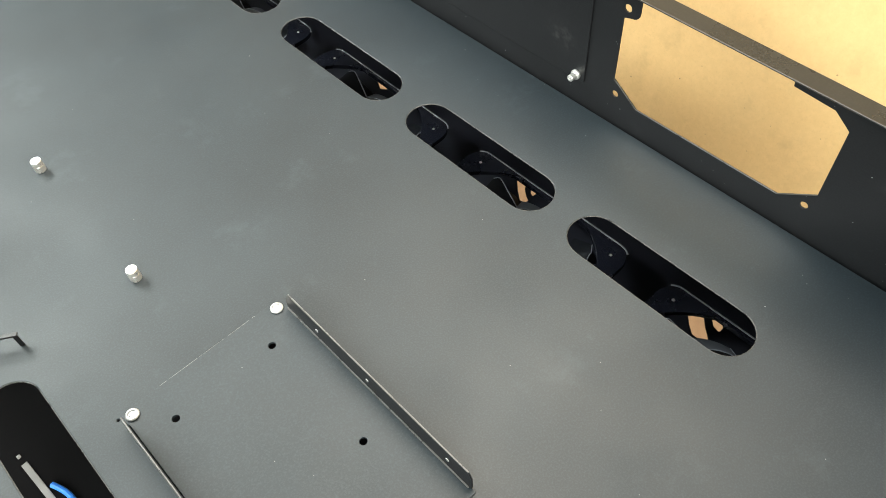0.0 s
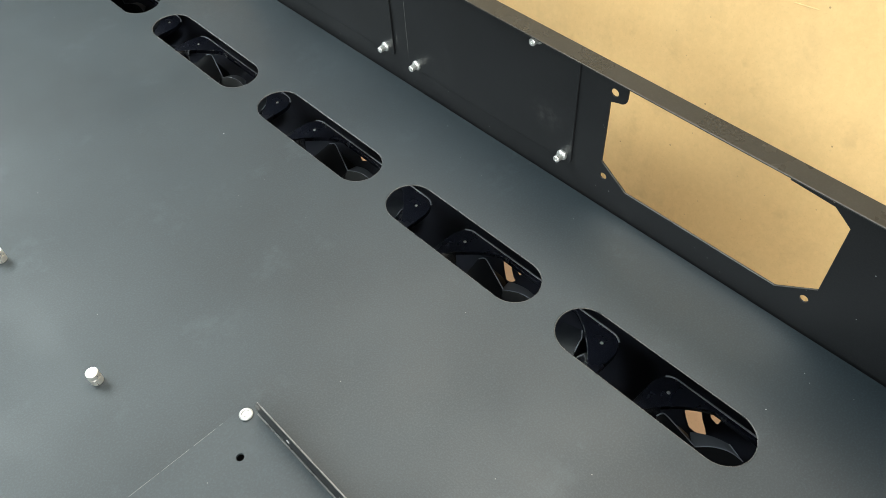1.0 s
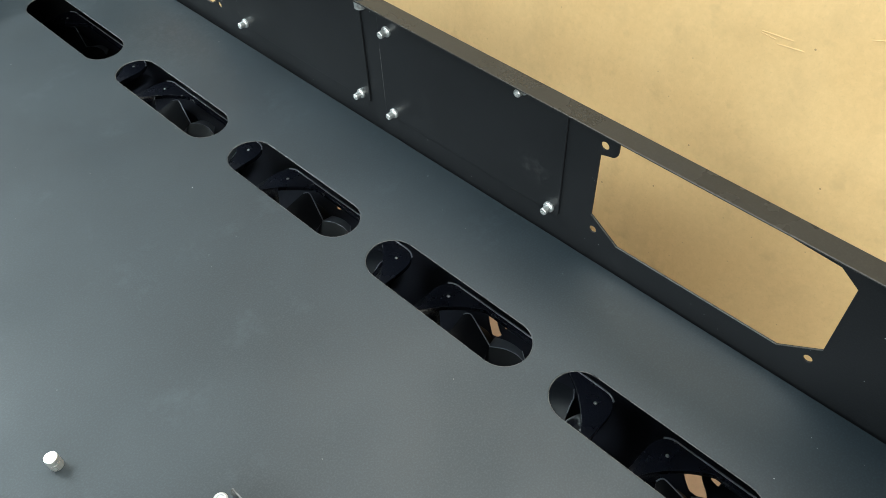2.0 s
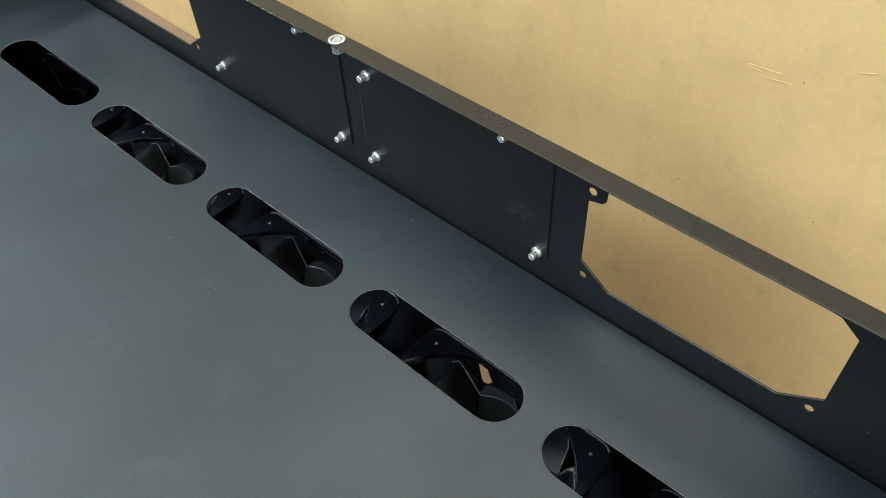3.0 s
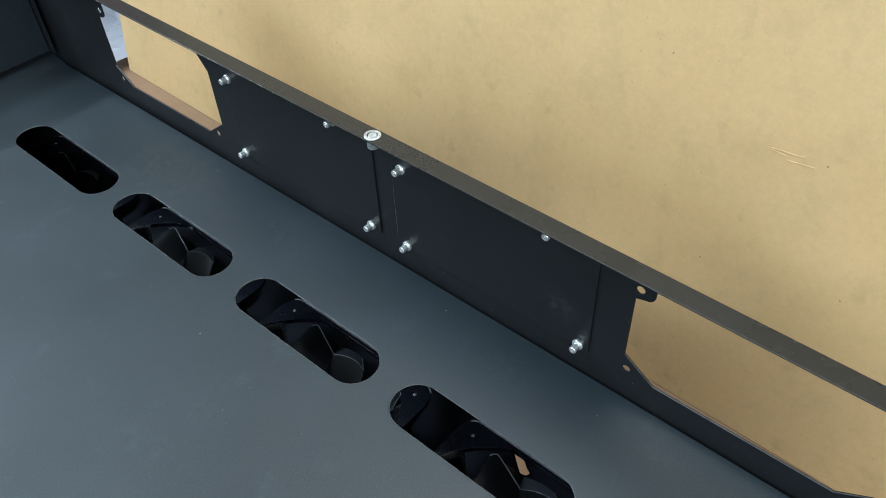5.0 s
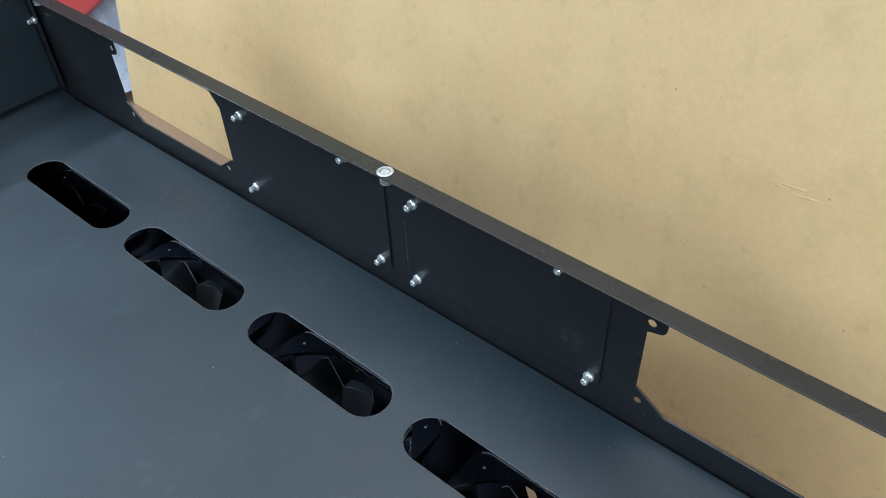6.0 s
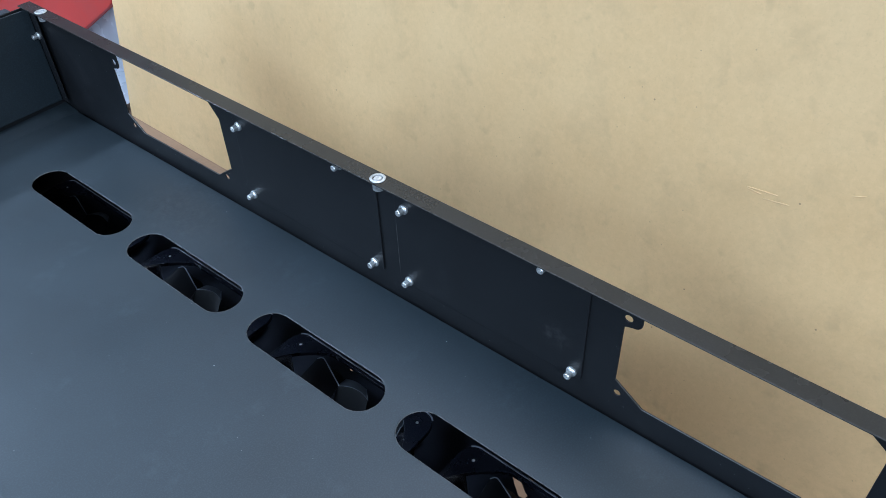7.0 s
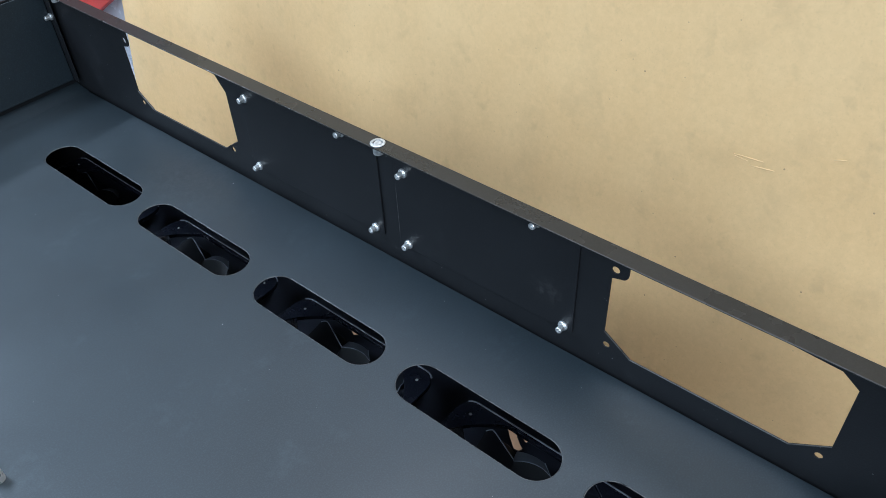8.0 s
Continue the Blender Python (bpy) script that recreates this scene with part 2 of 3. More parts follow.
def rounded(loop, r, n=5):
    """The polygon with its corners rounded."""
    out = []
    k = len(loop)
    for i in range(k):
        p, q, s = Vector(loop[i - 1]), Vector(loop[i]), Vector(loop[(i + 1) % k])
        d = min(r, (p - q).length * 0.45, (s - q).length * 0.45)
        a, b = q + (p - q).normalized() * d, q + (s - q).normalized() * d
        for j in range(n + 1):
            t = j / n
            out.append(tuple((1 - t) ** 2 * a + 2 * t * (1 - t) * q + t * t * b))
    return out


def flow(pts, n=5):
    """A smooth line through the points."""
    out = []
    for i in range(len(pts) - 1):
        a, b, c, d = (Vector(pts[max(0, min(len(pts) - 1, k))]) for k in (i - 1, i, i + 1, i + 2))
        for j in range(n):
            t = j / n
            out.append(tuple(0.5 * (2 * b + (c - a) * t + (2 * a - 5 * b + 4 * c - d) * t * t + (3 * b - a - 3 * c + d) * t ** 3)))
    return out + [tuple(pts[-1])]


def tube(bm, pts, r, n=8):
    rings = []
    for i, p in enumerate(pts):
        d = (Vector(pts[min(i + 1, len(pts) - 1)]) - Vector(pts[max(i - 1, 0)])).normalized()
        q = d.to_track_quat("Z", "Y").to_matrix()
        rings.append([bm.verts.new(Vector(p) + q @ Vector((r * math.cos(2 * math.pi * k / n), r * math.sin(2 * math.pi * k / n), 0))) for k in range(n)])
    for a, b in zip(rings, rings[1:]):
        for k in range(n):
            bm.faces.new((a[k], a[(k + 1) % n], b[(k + 1) % n], b[k]))
    bm.faces.new(rings[0]), bm.faces.new(rings[-1])
    return bm


# ---- the room ----
ROOM = (-5.2, 2.4, -4.0, 4.6, -1.02, 2.05)


def slab(name, x0, x1, y0, y1, z0, z1, mat, label, cat):
    bm = box(bmesh.new(), x0, x1, y0, y1, z0, z1)
    return tagged(part(name, bm, mat), label, cat, kind="structure")


rx0, rx1, ry0, ry1, rz0, rz1 = ROOM
slab("floor", rx0, rx1, ry0, ry1, rz0 - 0.1, rz0, CONCRETE, "grey painted concrete workshop floor", "floor")
slab("ceiling", rx0, rx1, ry0, ry1, rz1, rz1 + 0.1, CEILING, "plain pale workshop ceiling", "ceiling")
slab("wall_north", rx0, rx1, ry1, ry1 + 0.1, rz0, rz1, PLASTER, "plain pale painted workshop wall", "wall")
slab("wall_south", rx0, rx1, ry0 - 0.1, ry0, rz0, rz1, PLASTER, "plain pale painted workshop wall", "wall")
slab("wall_east", rx1, rx1 + 0.1, ry0, ry1, rz0, rz1, PLASTER, "plain pale painted workshop wall", "wall")
slab("wall_west", rx0 - 0.1, rx0, ry0, ry1, rz0, rz1, PLASTER, "plain pale painted workshop wall", "wall")

TABLE = -0.218


def build_workbench():
    bench = empty("workbench", pose(0, 0, TABLE))
    part("bench_top", box(bmesh.new(), -0.75, 0.75, -1.30, 2.05, -0.036, 0.0, 0.003), BENCH, bench)
    leg = part("bench_leg", box(bmesh.new(), -0.03, 0.03, -0.03, 0.03, rz0 - TABLE, -0.036, 0.004), LEGS, bench)
    leg.matrix_basis = pose(-0.68, -1.22, 0)
    for x, y in ((0.68, -1.22), (-0.68, 1.97), (0.68, 1.97)):
        share("bench_leg", leg, pose(x, y, 0), bench)
    return tagged(bench, "brown fibreboard workbench top on dark steel legs", "workbench")


build_workbench()


def build_board():
    """A raw board standing on its edge on the bench behind the case, leaning back a little."""
    bm = bmesh.new()
    plate(bm, rect(-1.20, 0.945, 0.0, 0.95), [], 0.018, lambda u, v, h: Vector((-h, u, v)), 0.001)
    ob = part("fibreboard_sheet", bm, MDF)
    ob.matrix_basis = pose(0.179, 0, TABLE, 0, 8.5, -1.15)
    for u, v, length, turn in ((0.004, 0.268, 0.024, -4), (-0.008, 0.2635, 0.020, -7), (0.010, 0.2655, 0.012, 3), (-0.060, 0.291, 0.009, -20)):
        scuff = part("scuff", box(bmesh.new(), -0.0003, 0.0004, -length / 2, length / 2, -0.00022, 0.00022, 0.0001), SCUFF, ob, "pale scuff mark")
        scuff.matrix_basis = pose(-0.0002, u, v, turn)
    return tagged(ob, "raw tan fibreboard sheet leaning back on the bench", "board")


build_board()


def build_film():
    """Crumpled grey plastic film hanging behind the end of the board."""
    bm = bmesh.new()
    rows = []
    for i in range(61):
        row = []
        for j in range(41):
            y, d = 0.951 + 0.9 * i / 60, 0.86 * j / 40
            fold = 0.015 * noise.noise((y * 9, d * 5, 1.0)) + 0.008 * noise.noise((y * 26, d * 14, 5.0))
            if d < 0.24:  # the part that lies on the bench
                x, z = 0.007 + d * 0.263 / 0.24, 0.016 + 0.5 * fold
                y -= 0.022 * min(1.0, max(0.0, (0.140 - x) / 0.05)) * (1 - i / 60)
            else:  # the part that hangs
                x, z = 0.270 + 0.03 * (d - 0.24) + min(1.0, (d - 0.24) / 0.08) * fold, d - 0.224 + 0.5 * fold * max(0.0, 1 - (d - 0.24) / 0.08)
            row.append(bm.verts.new((x, y, z)))
        rows.append(row)
    for a, b in zip(rows, rows[1:]):
        for j in range(40):
            bm.faces.new((a[j], b[j], b[j + 1], a[j + 1]))
    bmesh.ops.solidify(bm, geom=bm.faces[:], thickness=0.0015)
    ob = smooth(part("plastic_film", bm, SHEET))
    ob.matrix_basis = pose(0, 0, TABLE)
    return tagged(ob, "crumpled pale grey plastic film hanging down onto the bench", "plastic sheet")


build_film()


def build_red_panel():
    """A red panel with an aslant lower corner, in front of the film."""
    bm = bmesh.new()
    outline = rounded([(0.955, 0.55), (0.955, 0.172), (1.235, 0.001), (1.90, 0.0), (1.90, 0.55)], 0.05, 6)
    plate(bm, outline, [], 0.012, lambda u, v, h: Vector((-h, u, v)), 0.002)
    ob = part("red_panel", bm, RED)
    ob.matrix_basis = pose(0.240, 0, TABLE)
    return tagged(ob, "red plastic panel with a cut-off lower corner", "panel")


build_red_panel()

# ---- the case ----
CASE_Y0, CASE_Y1, CASE_X0, FLANGE_Z, SHEET_T = -0.266, 0.650, -0.480, 0.111, 0.0012
case = tagged(empty("computer_case", pose(0, 0, TABLE)), "open black powder-coated steel computer case standing on the bench", "computer case")
UP = -TABLE  # the case's own zero is the bench top, its tray lies this much higher
SLOTS = ((-0.167, -0.0412), (-0.021, 0.1052), (0.1255, 0.2510), (0.2735, 0.4030), (0.4215, 0.5550))

# tray with two rows of long slots
holes = [stadium(x - 0.0168, x + 0.0168, y0, y1) for x in (-0.0862, -0.3945) for y0, y1 in SLOTS]
holes += [disc(x, y, 0.0022) for x in (-0.2705, -0.3330) for y in (0.0195, -0.060)] + [disc(-0.3556, 0.0410, 0.0008, 10)]
bm = plate(bmesh.new(), rect(CASE_X0 + 0.002, -0.0030, CASE_Y0 + 0.002, CASE_Y1 - 0.018), holes, SHEET_T, lambda u, v, h: Vector((u, v, UP + h)), 0.0005)
tray = part("tray_floor", bm, TRAY, case)
for x in (-0.0862, -0.3945):
    for y0, y1 in SLOTS:
        ring = stadium(x - 0.0168, x + 0.0168, y0, y1)
        ring = [p for p, q in zip(ring, ring[1:] + ring[:1]) if (Vector(p) - Vector(q)).length > 1e-5]
        smooth(part("slot_edge", tube(bmesh.new(), [(u, v, UP - 0.0005) for u, v in ring + ring[:2]], 0.00035, 6), SLOT_EDGE, tray, "slot edge with a painted glint"), 80)


# rear panel with two power-supply openings
def psu_opening(y0, y1, step):
    """The opening for a supply, between its two lower screw holes at y0 and y1 and a little past them; step: the lip along the top."""
    a, b = step
    pts = [(y0, 0.034), (y0, 0.0808), (y0 - 0.0015, 0.0815), *[(y0 - 0.0060 - 0.0050 * math.sin(a), 0.0880 - 0.0052 * math.cos(a)) for a in (0, 0.3, 0.6, 0.9, 1.2, 1.57)], (y0 - 0.0110, 0.0990), (y1 + 0.0355, 0.0990), (y1 + 0.0350, a), (y1 + 0.0105, b), (y1, 0.0835),
           (y1, 0.0345), (y1 + 0.021, 0.0195), (y0 - 0.0205, 0.0195)]
    return pts


wall_holes = [psu_opening(0.0025, -0.1422, (0.0932, 0.0915)), psu_opening(0.5255, 0.3730, (0.0990, 0.0970))]
wall_holes += [disc(y, 0.0225, 0.0024) for y in (0.0, -0.138, 0.5215, 0.3825)] + [disc(0.0005, 0.0885, 0.0026), disc(0.5205, 0.0890, 0.0026)]
bm = plate(bmesh.new(), rect(CASE_Y0 + 0.0002, CASE_Y1 + 0.0058, -0.083, 0.1045), wall_holes, SHEET_T, lambda u, v, h: Vector((-h, u, UP + v)), 0.0003)
rear = part("rear_panel", bm, BLACK_WALL, case)
for y0, y1 in ((0.0025, -0.1422), (0.5255, 0.3730)):
    low_edge = [(-0.0004, y0, UP + 0.0344), (-0.0004, y0 - 0.0203, UP + 0.0199), (-0.0004, y1 + 0.0208, UP + 0.0199), (-0.0004, y1, UP + 0.0349)]
    part("cut_edge", tube(bmesh.new(), low_edge, 0.00035, 6), SLOT_EDGE, rear, "cut steel edge with a painted glint")

# folded rim along the top of the rear panel, a little out of line with it, and the slanting web below it
def rim_x(y):
    return -0.0099 + 0.0086 * y


ya, yb, HW = CASE_Y0, CASE_Y1 + 0.0070, 0.0063
rim_outline = [(rim_x(ya) - HW, ya), (rim_x(ya) + HW + 0.0005, ya), (rim_x(yb) + HW + 0.0005, yb), (rim_x(yb) - HW, yb)]
rim = part("top_rim", plate(bmesh.new(), rim_outline, [], SHEET_T, lambda u, v, h: Vector((u, v, UP + FLANGE_Z + h)), 0.0005), BLACK_RIM, case)
bm = bmesh.new()
web = [bm.verts.new((x, y, UP + z)) for y in (ya + 0.001, CASE_Y1 - 0.001) for x, z in ((0.0006, 0.1046), (rim_x(y) + HW - 0.0007, FLANGE_Z - 0.0013))]
bm.faces.new((web[0], web[1], web[3], web[2]))
bmesh.ops.solidify(bm, geom=bm.faces[:], thickness=0.0008)
part("web", bm, BLACK_WALL, rim)

# end panels, front panel, corner return and lower rails
def upright(name, x0, x1, y0, y1, z0, z1, mat=BLACK):
    return part(name, box(bmesh.new(), x0, x1, y0, y1, UP + z0, UP + z1, 0.0005), mat, case)


for y0, inner in ((CASE_Y1 + 0.006, -1), (CASE_Y0 - SHEET_T, 1)):
    # end panel's darker coat puts the shade behind the lining into the colour
    upright("end_panel", CASE_X0, 0.0012, y0, y0 + SHEET_T, -0.083, 0.108, BLACK_WALL)
    upright("end_lining", CASE_X0 + 0.002, -0.0054, y0 + inner * 0.006, y0 + SHEET_T + inner * 0.006, 0.0085, 0.1075)
upright("front_panel", CASE_X0 - SHEET_T, CASE_X0, CASE_Y0, CASE_Y1, -0.083, 0.108)
upright("end_rim", CASE_X0, -0.0180, CASE_Y1 + 0.0075, CASE_Y1 + 0.018, 0.1068, 0.108)
bm = bmesh.new()
for h in (0.0, -SHEET_T):
    bm.faces.new([bm.verts.new((x, y, UP + z + h)) for x, y, z in ((CASE_X0 + 0.002, CASE_Y1 - 0.0178, -0.0006), (-0.0018, CASE_Y1 - 0.0178, -0.0006), (-0.0018, CASE_Y1 + 0.0055, 0.0022), (CASE_X0 + 0.002, CASE_Y1 + 0.0055, 0.0022))])
part("sill", bm, BLACK, case)
upright("corner_flange", -0.0052, -0.0040, CASE_Y1 - 0.0100, CASE_Y1 - 0.0004, 0.0085, 0.1075, BLACK_WALL)
upright("corner_flange", -0.0052, -0.0040, CASE_Y0 + 0.0062, CASE_Y0 + 0.0160, 0.0085, 0.1075, BLACK_WALL)
# bottom panel, open under the fans
FAN_YS = [-0.166 + 0.1765 * k for k in range(5)]
# ventilation gaps under the fans, wider towards one end
WIDE = [((0.0773, 0.0555), (0.0705, 0.0495), (0.0660, 0.0440), (0.0660, 0.0390), (0.0690, 0.0335), (0.0720, 0.0360), (0.0770, 0.0415), (0.0835, 0.0470)),
        ((0.0855, 0.0420), (0.0810, 0.0378), (0.0798, 0.0325), (0.0845, 0.0325), (0.0872, 0.0350))]
NARROW = [((0.0880, 0.0480), (0.0790, 0.0385), (0.0724, 0.0302), (0.0732, 0.0262), (0.0765, 0.0250), (0.0785, 0.0290), (0.0830, 0.0350), (0.0893, 0.0390)),
          ((0.0893, 0.0340), (0.0836, 0.0292), (0.0820, 0.0258), (0.0870, 0.0257), (0.0893, 0.0270))]
SMALL = [((0.0872, 0.0395), (0.0886, 0.0300), (0.0850, 0.0235), (0.0812, 0.0280))]
openings = [rounded([(-0.1153 + u, y + v) for u, v in gap], 0.001, 3) for k, y in enumerate(FAN_YS) for gap in (WIDE, NARROW, SMALL, (), ())[k]]
part("bottom_panel", plate(bmesh.new(), rect(-0.2400, -0.0004, CASE_Y0 + 0.001, CASE_Y1 + 0.005), openings, SHEET_T, lambda u, v, h: Vector((u, v, UP - 0.0813 + h)), 0.0003), BOTTOM, case)
for x in (-0.465, -0.015):
    for y in (CASE_Y0 + 0.015, CASE_Y1 - 0.015):
        part("foot", lathe(bmesh.new(), [(0, 0), (0.012, 0), (0.013, 0.003), (0.010, UP - 0.0825), (0, UP - 0.0825)], 20, Matrix.Translation((x, y, 0))), LEGS, case)

# cover plates that close the other two openings, on press-in studs
STUD = [(0, 0.0060), (0.0011, 0.0060), (0.0013, 0.0078), (0.0023, 0.0078), (0.0027, 0.0073), (0.0027, 0.0024), (0.0037, 0.0021), (0.0041, 0.0016), (0.0041, 0.0)]
INWARD = Matrix.Rotation(radians(-90), 4, "Y")
for y0, y1, studs in ((0.0250, 0.1800, ((0.032, 0.0215), (0.171, 0.0215), (0.171, 0.088), (0.057, 0.0995))),
                      (0.1965, 0.3515, ((0.2055, 0.0215), (0.345, 0.0215), (0.345, 0.0885), (0.231, 0.0995)))):
    bm = plate(bmesh.new(), rounded(rect(y0, y1, 0.0175, 0.1040), 0.002, 3), [], 0.0012, lambda u, v, h: Vector((-0.0014 - h, u, UP + v)), 0.0004)
    cover = part("cover_plate", bm, BLACK_COVER, case, "flat black cover plate")
    for y, z in studs:
        s = smooth(part("stud", lathe(bmesh.new(), [(r * 0.9, h * 0.88) for r, h in STUD[::-1]], 20), ZINC, cover, "shiny zinc-plated press-in stud"), 30)
        s.matrix_basis = pose(-0.0012, y, UP + z) @ INWARD


# flush rivet nuts in the rim
def rivet_nut(y):
    prof = [(0.0022, -0.0080), (0.0040, -0.0080), (0.0040, -0.0012), (0.0056, 0.0002), (0.0055, 0.0005), (0.0049, 0.0008), (0.0037, 0.0008), (0.0034, 0.0), (0.0030, 0.0), (0.0026, 0.0004), (0, 0.0004)]
    ob = smooth(part("rivet_nut", lathe(bmesh.new(), prof, 24), DULL_ZINC, rim, "shiny zinc rivet nut"), 30)
    ob.matrix_basis = pose(rim_x(y), y, UP + FLANGE_Z)


for y in (-0.252, 0.186, 0.6235):
    rivet_nut(y)
for y in (0.6468, -0.2580):
    s = smooth(part("stud", lathe(bmesh.new(), [(r * 0.9, h * 0.88) for r, h in STUD[::-1]], 20), ZINC, case, "shiny zinc-plated press-in stud"), 30)
    s.matrix_basis = pose(-0.0050, y, UP + 0.0810) @ INWARD

# standoffs for the main board
for x, y in ((-0.3010, 0.1165), (-0.3010, 0.2435)):
    prof = [(0.0033, 0.0), (0.0036, 0.0003), (0.0036, 0.0050), (0.0034, 0.0053), (0.0036, 0.0056), (0.0036, 0.0088), (0.0033, 0.0092), (0.0016, 0.0092), (0.0012, 0.0086), (0, 0.0084)]
    s = smooth(part("standoff", lathe(bmesh.new(), prof, 20), NYLON, case, "pale metal threaded standoff"), 30)
    s.matrix_basis = pose(x, y, UP)


# small bent tab beside the front slot
bm = box(bmesh.new(), -0.0014, 0.0014, -0.0006, 0.0006, 0.0, 0.0100, 0.0004)
box(bm, -0.0300, 0.0014, -0.0008, 0.0022, 0.0098, 0.0110, 0.0004)
tab = part("cable_tab", bm, BLACK_WALL, case)
tab.matrix_basis = pose(-0.3715, 0.1215, UP, 0, 0, -32)


# ---- drive bracket on the tray ----
def build_bracket():
    b = empty("drive_bracket", pose(0, 0, 0.0002))
    x0, x1, y0, y1 = -0.3530, -0.2480, -0.1190, 0.0425
    base = rounded([(x0, y0), (x1, y0), (x1, y1 - 0.008), (x1 - 0.006, y1), (x0 + 0.006, y1), (x0, y1 - 0.008)], 0.001, 3)
    holes = [disc(x, y, 0.0022) for x in (-0.2705, -0.3330) for y in (0.0195, -0.060)]
    part("bracket_base", plate(bmesh.new(), base, holes, 0.0006, lambda u, v, h: Vector((u, v, 0.0006 + h)), 0.0001), BLACK, b)
    for x, side in ((x1, 1), (x0, -1)):
        outline = rounded([(y0 + 0.002, 0.0), (0.0335, 0.0), (0.0335, 0.008), (0.0290, 0.0175), (y0 + 0.004, 0.0175), (y0 + 0.002, 0.013)], 0.002, 4)
        # the rail turned from the light gets the darker coat as its shade
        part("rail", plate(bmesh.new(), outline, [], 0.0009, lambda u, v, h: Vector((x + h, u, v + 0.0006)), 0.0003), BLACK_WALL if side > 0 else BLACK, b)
        bm = bmesh.new()
        arc = [(x + side * (0.0010 - 0.0016 * math.sin(a)), 0.0024 - 0.0016 * math.cos(a)) for a in (0.0, 0.3, 0.6, 0.9, 1.2, 1.57)]
        rows = [[bm.verts.new((px, yy, pz)) for px, pz in arc] for yy in (y0 + 0.004, 0.0330)]
        for q in range(5):
            bm.faces.new((rows[0][q], rows[0][q + 1], rows[1][q + 1], rows[1][q]))
        bmesh.ops.solidify(bm, geom=bm.faces[:], thickness=0.0003)
        smooth(part("bend", bm, BLACK, b), 60)
        top = [(x - 0.0004, y, 0.0182) for y in (0.0285, -0.03, -0.08, y0 + 0.0045)]
        # bright discs in place of holes that show the lit tray behind
        for y in (0.004, -0.039, -0.100):
            hole_disc = smooth(part("hole_disc", lathe(bmesh.new(), [(0.0013, -0.0002), (0.0012, 0.0003), (0.0007, 0.0005), (0, 0.0005)], 14), DULL_ZINC, b, "small bright disc standing for a hole with lit tray behind"), 40)
            hole_disc.matrix_basis = pose(x - 0.0009, y, 0.0091) @ Matrix.Rotation(radians(-90), 4, "Y")
        # pale bead for the light reflected along the rail's bend
        smooth(part("pale_edge", tube(bmesh.new(), [(x - 0.0013, y, 0.0011) for y in (0.033, -0.03, y0 + 0.004)], 0.0005, 6), EDGE, b, "bend line with a painted highlight"), 60)
        smooth(part("pale_edge", tube(bmesh.new(), top, 0.00045, 6), EDGE, b, "paler top edge"), 60)
    for ex0, ex1 in ((-0.3290, -0.3245), (-0.3230, -0.3050), (-0.3040, -0.2870), (-0.2845, -0.2700), (-0.2680, -0.2660)):
        part("bare_edge", box(bmesh.new(), ex0, ex1, 0.04243, 0.04251, 0.0004, 0.00066), BARE, b, "bare steel edge")
    for x in (-0.2545, -0.3490):
        prof = [(0.0034, 0.0), (0.0039, 0.0005), (0.0038, 0.0010), (0.0031, 0.0015), (0.0025, 0.0015), (0.0023, 0.0007), (0.0017, 0.0007), (0.0014, 0.0012), (0, 0.0012)]
        s = smooth(part("rivet", lathe(bmesh.new(), prof, 20), DULL_ZINC, b, "shiny zinc rivet head"), 30)
        s.matrix_basis = pose(x + 0.0005, 0.0375, 0.0006)
    return tagged(b, "black folded steel drive bracket riveted to the tray", "bracket")


build_bracket()


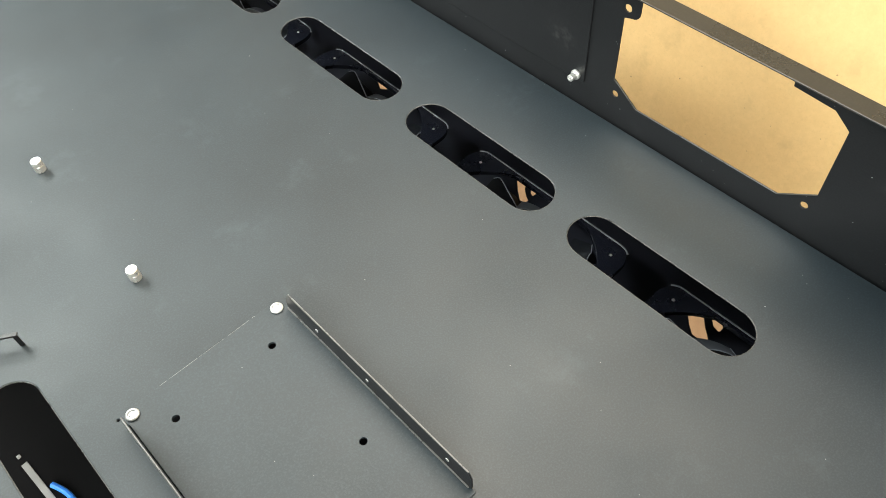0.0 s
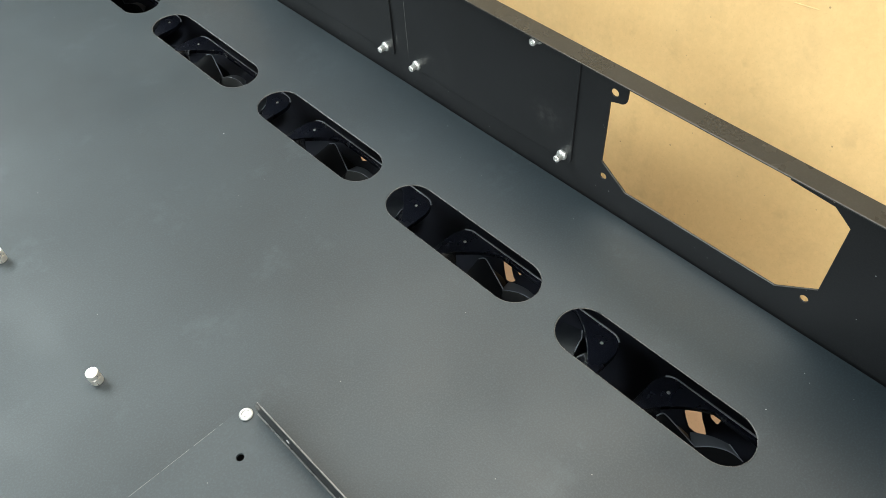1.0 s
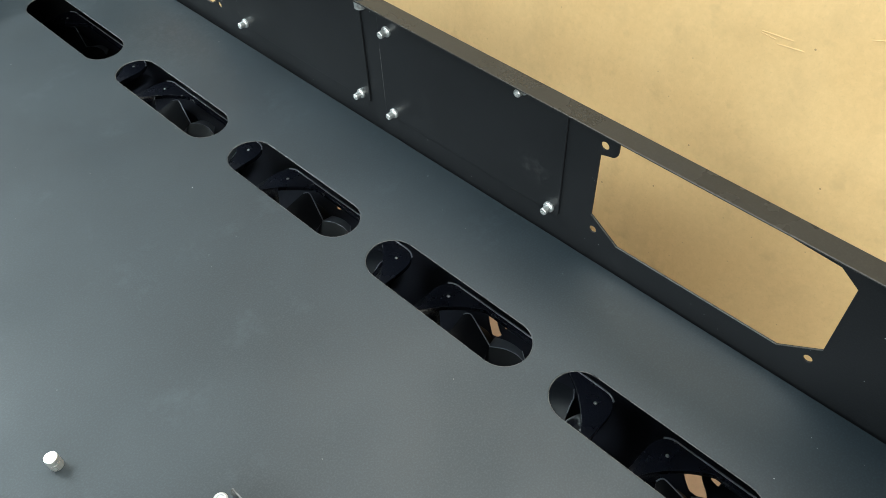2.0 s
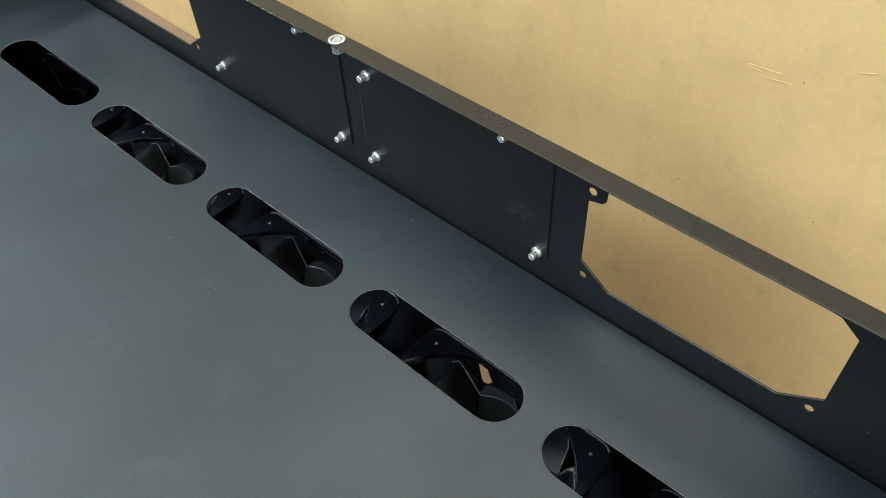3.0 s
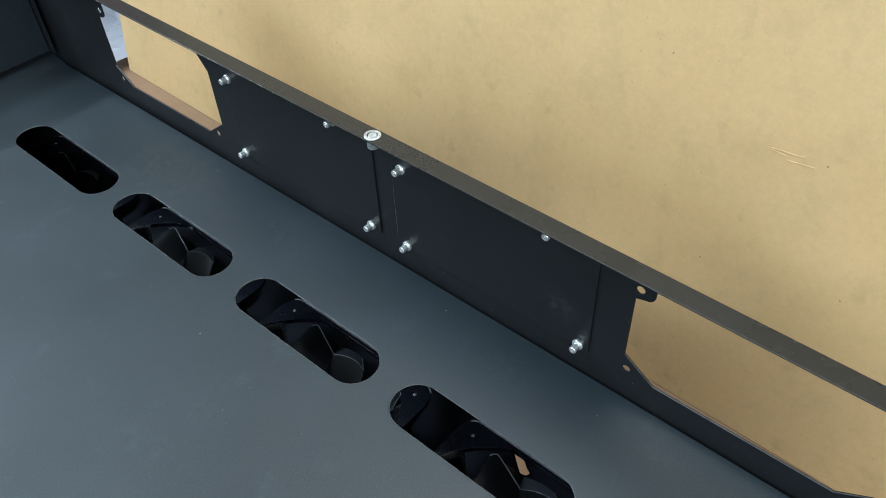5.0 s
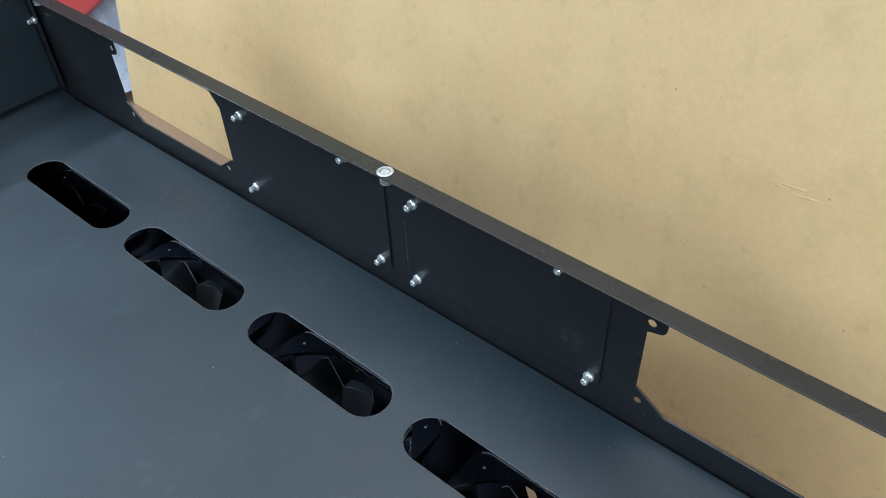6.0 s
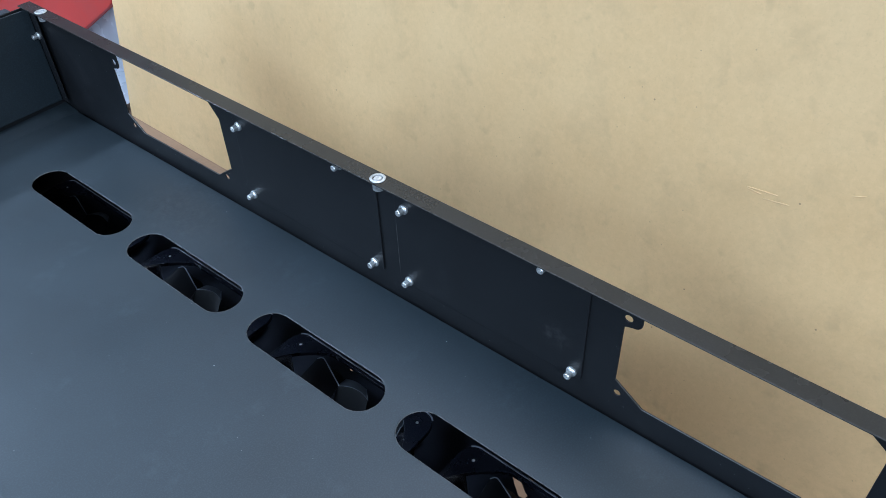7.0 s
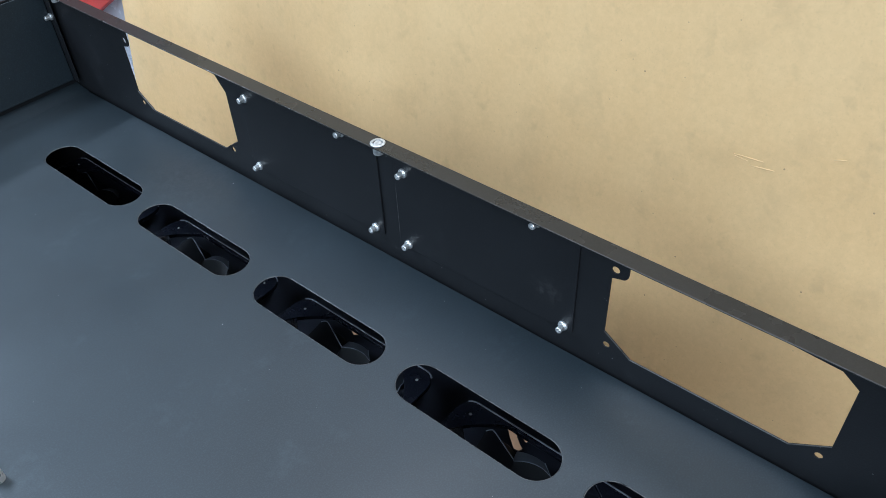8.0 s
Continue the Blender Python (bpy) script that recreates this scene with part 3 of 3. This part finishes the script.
# ---- fans under the tray ----
def build_fan():
    """A 140 mm fan, its upper face at height 0, its axis through the origin."""
    f = empty("case_fan")
    h, C = 0.0742, 0.0623
    square = rounded(rect(-h, h, -h, h), 0.017, 10)
    mouth = []
    for i in range(96):
        a = 2 * math.pi * i / 96
        mouth.append((max(-0.0702, min(0.0702, 0.0785 * math.cos(a))), max(-0.0702, min(0.0702, 0.0785 * math.sin(a)))))
    corners = [(C, C), (-C, C), (-C, -C), (C, -C)]
    part("frame", plate(bmesh.new(), square, [mouth] + [disc(x, y, 0.0014, 12) for x, y in corners], 0.0040, lambda u, v, hh: Vector((u, v, hh)), 0.0003), FAN_BLACK, f)
    quarter = [i * math.pi / 12 for i in range(4)]
    e, q = h - 0.0008, 0.0105
    rim_line = [(e - q + q * math.cos(a), e - q + q * math.sin(a)) for a in quarter][::-1] + [(e - q + q * math.cos(a), -e + q - q * math.sin(a)) for a in quarter]
    for side in (-1, 1):
        smooth(part("lip", tube(bmesh.new(), [(side * x, y, -0.0001) for x, y in rim_line], 0.0007, 8), EDGE_GLINT, f), 80)
    # funnel below the mouth on the two closed sides
    for sign in (-1, 1):
        bm = bmesh.new()
        rows = []
        for i in range(25):
            a = sign * radians(50 + 80 * i / 24)
            r0 = min(0.0785, 0.0702 / max(abs(math.cos(a)), abs(math.sin(a))))
            rows.append([bm.verts.new((rr * math.cos(a), rr * math.sin(a), zz)) for rr, zz in ((r0 + 0.0004, -0.0004), (r0 - 0.0015, -0.0012), (r0 - 0.0050, -0.0045), (r0 - 0.0090, -0.0110), (0.0600, -0.0200))])
        for a, b in zip(rows, rows[1:]):
            for k in range(4):
                bm.faces.new((a[k], a[k + 1], b[k + 1], b[k]))
        bmesh.ops.solidify(bm, geom=bm.faces[:], thickness=0.0008)
        smooth(part("funnel", bm, FAN_BLACK, f), 60)
    for side in (-1, 1):
        part("side_wall", box(bmesh.new(), -0.045, 0.045, side * 0.0732 - 0.0007, side * 0.0732 + 0.0007, -0.0250, -0.0041), FAN_BLACK, f)
    for x, y in corners:
        screw = smooth(part("screw", lathe(bmesh.new(), [(0, 0.0001), (0.0006, 0.0001), (0.0011, -0.0004), (0.0013, -0.0014), (0.0013, -0.0038), (0, -0.0038)], 12), ZINC, f, "small bright screw"))
        screw.matrix_basis = pose(x, y, 0)
    hub = smooth(part("hub", lathe(bmesh.new(), [(0, -0.005), (0.024, -0.005), (0.0255, -0.0065), (0.0255, -0.0245), (0, -0.0245)], 40), FAN_BLACK, f))

    # blades on the hub, light and shade put into their colours: a dark leading vane, then a lit outer and a dark inner
    # vane that meet in a bowed ridge
    def vane(rows, mat):
        bm = bmesh.new()
        grid = [[bm.verts.new(p) for p in flow(row)] for row in rows]
        for a, b in zip(grid, grid[1:]):
            for q in range(len(a) - 1):
                bm.faces.new((a[q], a[q + 1], b[q + 1], b[q]))
        bmesh.ops.subdivide_edges(bm, edges=bm.edges[:], cuts=1, use_grid_fill=True)
        bmesh.ops.solidify(bm, geom=bm.faces[:], thickness=0.0008)
        return smooth(part("blade", bm, mat, hub), 50)

    # a pale bead that paints the highlight along a blade's edge
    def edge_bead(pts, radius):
        return smooth(part("blade_edge", tube(bmesh.new(), flow(pts), radius, 8), EDGE_GLINT, hub), 80)

    lead = [(0.0585, 0.0452, -0.0034), (0.0612, 0.0432, -0.0032), (0.0620, 0.0405, -0.0040), (0.0598, 0.0320, -0.0075), (0.0563, 0.0190, -0.0132)]
    ridge = [(0.0555, 0.0200, -0.0132), (0.0605, 0.0095, -0.0112), (0.0625, -0.0005, -0.0112), (0.0616, -0.0090, -0.0135)]
    outer = [(0.0685, 0.0245, -0.0200), (0.0694, 0.0170, -0.0170), (0.0700, 0.0090, -0.0155), (0.0694, 0.0010, -0.0150)]
    inner = [(0.0440, 0.0130, -0.0215), (0.0470, 0.0020, -0.0220), (0.0480, -0.0080, -0.0225), (0.0480, -0.0160, -0.0225)]
    root = [(0.0240, 0.0400, -0.0060), (0.0250, 0.0350, -0.0070), (0.0255, 0.0280, -0.0090), (0.0255, 0.0200, -0.0130), (0.0260, 0.0100, -0.0180)]
    low = [(0.0560, 0.0500, -0.0190), (0.0620, 0.0450, -0.0195), (0.0680, 0.0390, -0.0200), (0.0690, 0.0320, -0.0205), (0.0665, 0.0250, -0.0205)]
    heel = [(0.0540, -0.0300, -0.0165), (0.0565, -0.0400, -0.0120), (0.0570, -0.0490, -0.0085)]
    made = [vane((lead, root), SHADE), vane(([(x, y, z - 0.0008) for x, y, z in lead], low), SHADE), vane((ridge, outer), LIT_BLADE), vane((ridge, inner), SHADE),
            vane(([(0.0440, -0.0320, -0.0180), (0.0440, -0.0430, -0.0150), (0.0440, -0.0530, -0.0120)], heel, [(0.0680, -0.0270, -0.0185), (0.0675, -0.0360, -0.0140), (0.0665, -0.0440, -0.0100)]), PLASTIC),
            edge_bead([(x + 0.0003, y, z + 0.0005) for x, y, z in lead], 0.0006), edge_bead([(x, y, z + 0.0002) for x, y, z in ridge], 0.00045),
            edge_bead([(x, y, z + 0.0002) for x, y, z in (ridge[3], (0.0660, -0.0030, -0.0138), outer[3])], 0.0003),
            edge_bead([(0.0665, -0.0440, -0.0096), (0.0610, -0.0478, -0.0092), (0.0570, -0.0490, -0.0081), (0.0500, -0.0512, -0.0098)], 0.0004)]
    for one in made:
        share(one.name.split(".")[0], one, pose(0, 0, 0, 0, 0, 180), hub)
    return tagged(f, "black plastic case fan mounted under the tray", "fan", "fans under the tray")


fan = build_fan()
FAN_TOP = -0.0550
# each rotor came to rest at its own angle
for y, turn in zip(FAN_YS[1:], (0.0, -3.0, 0.0, 3.0)):
    copied = copy_thing(fan, pose(-0.1153, y, FAN_TOP))
    for piece in copied.children:
        if piece.name.startswith("hub"):
            piece.matrix_basis = pose(0, 0, 0, 0, 0, turn)
for piece in fan.children:
    if piece.name.startswith("hub"):
        piece.matrix_basis = pose(0, 0, 0, 0, 0, 14.5)
fan.matrix_basis = pose(-0.1153, FAN_YS[0], FAN_TOP)

# black underlay added under the open front half to keep the slot dark, with a blue lead and a pale label on it, seen
# through a slot
UNDERLAY_TOP = TABLE + 0.004
tagged(part("rubber_mat", box(bmesh.new(), -0.70, -0.150, -0.24, 0.62, TABLE, UNDERLAY_TOP, 0.0015), UNDERLAY), "thin black underlay added on the bench to keep the slot dark", "mat")
pts = [(-0.4285 + 0.0065 * math.sin(0.28 * i), 0.1755 - 0.0040 * i, UNDERLAY_TOP + 0.0024) for i in range(14)]
tagged(smooth(part("cable", tube(bmesh.new(), pts, 0.0024), BLUE)), "short blue cable lying on the black underlay", "cable")
bm = box(bmesh.new(), -0.0026, 0.0026, -0.040, 0.024, 0.0, 0.0012, 0.0004)
box(bm, -0.0015, 0.0015, 0.031, 0.0345, 0.0, 0.0012, 0.0004)
lab = part("paper_label", bm, LABEL)
lab.matrix_basis = pose(-0.4355, 0.185, UNDERLAY_TOP, 0, 0, 4)
tagged(lab, "narrow pale grey label strip lying on the black underlay", "label")

# fine scratch on a cover plate
scratch = part("scratch", box(bmesh.new(), -0.00265, -0.00255, 0.1784, 0.17850, UP + 0.030, UP + 0.072), BARE, case, "thin light scratch")
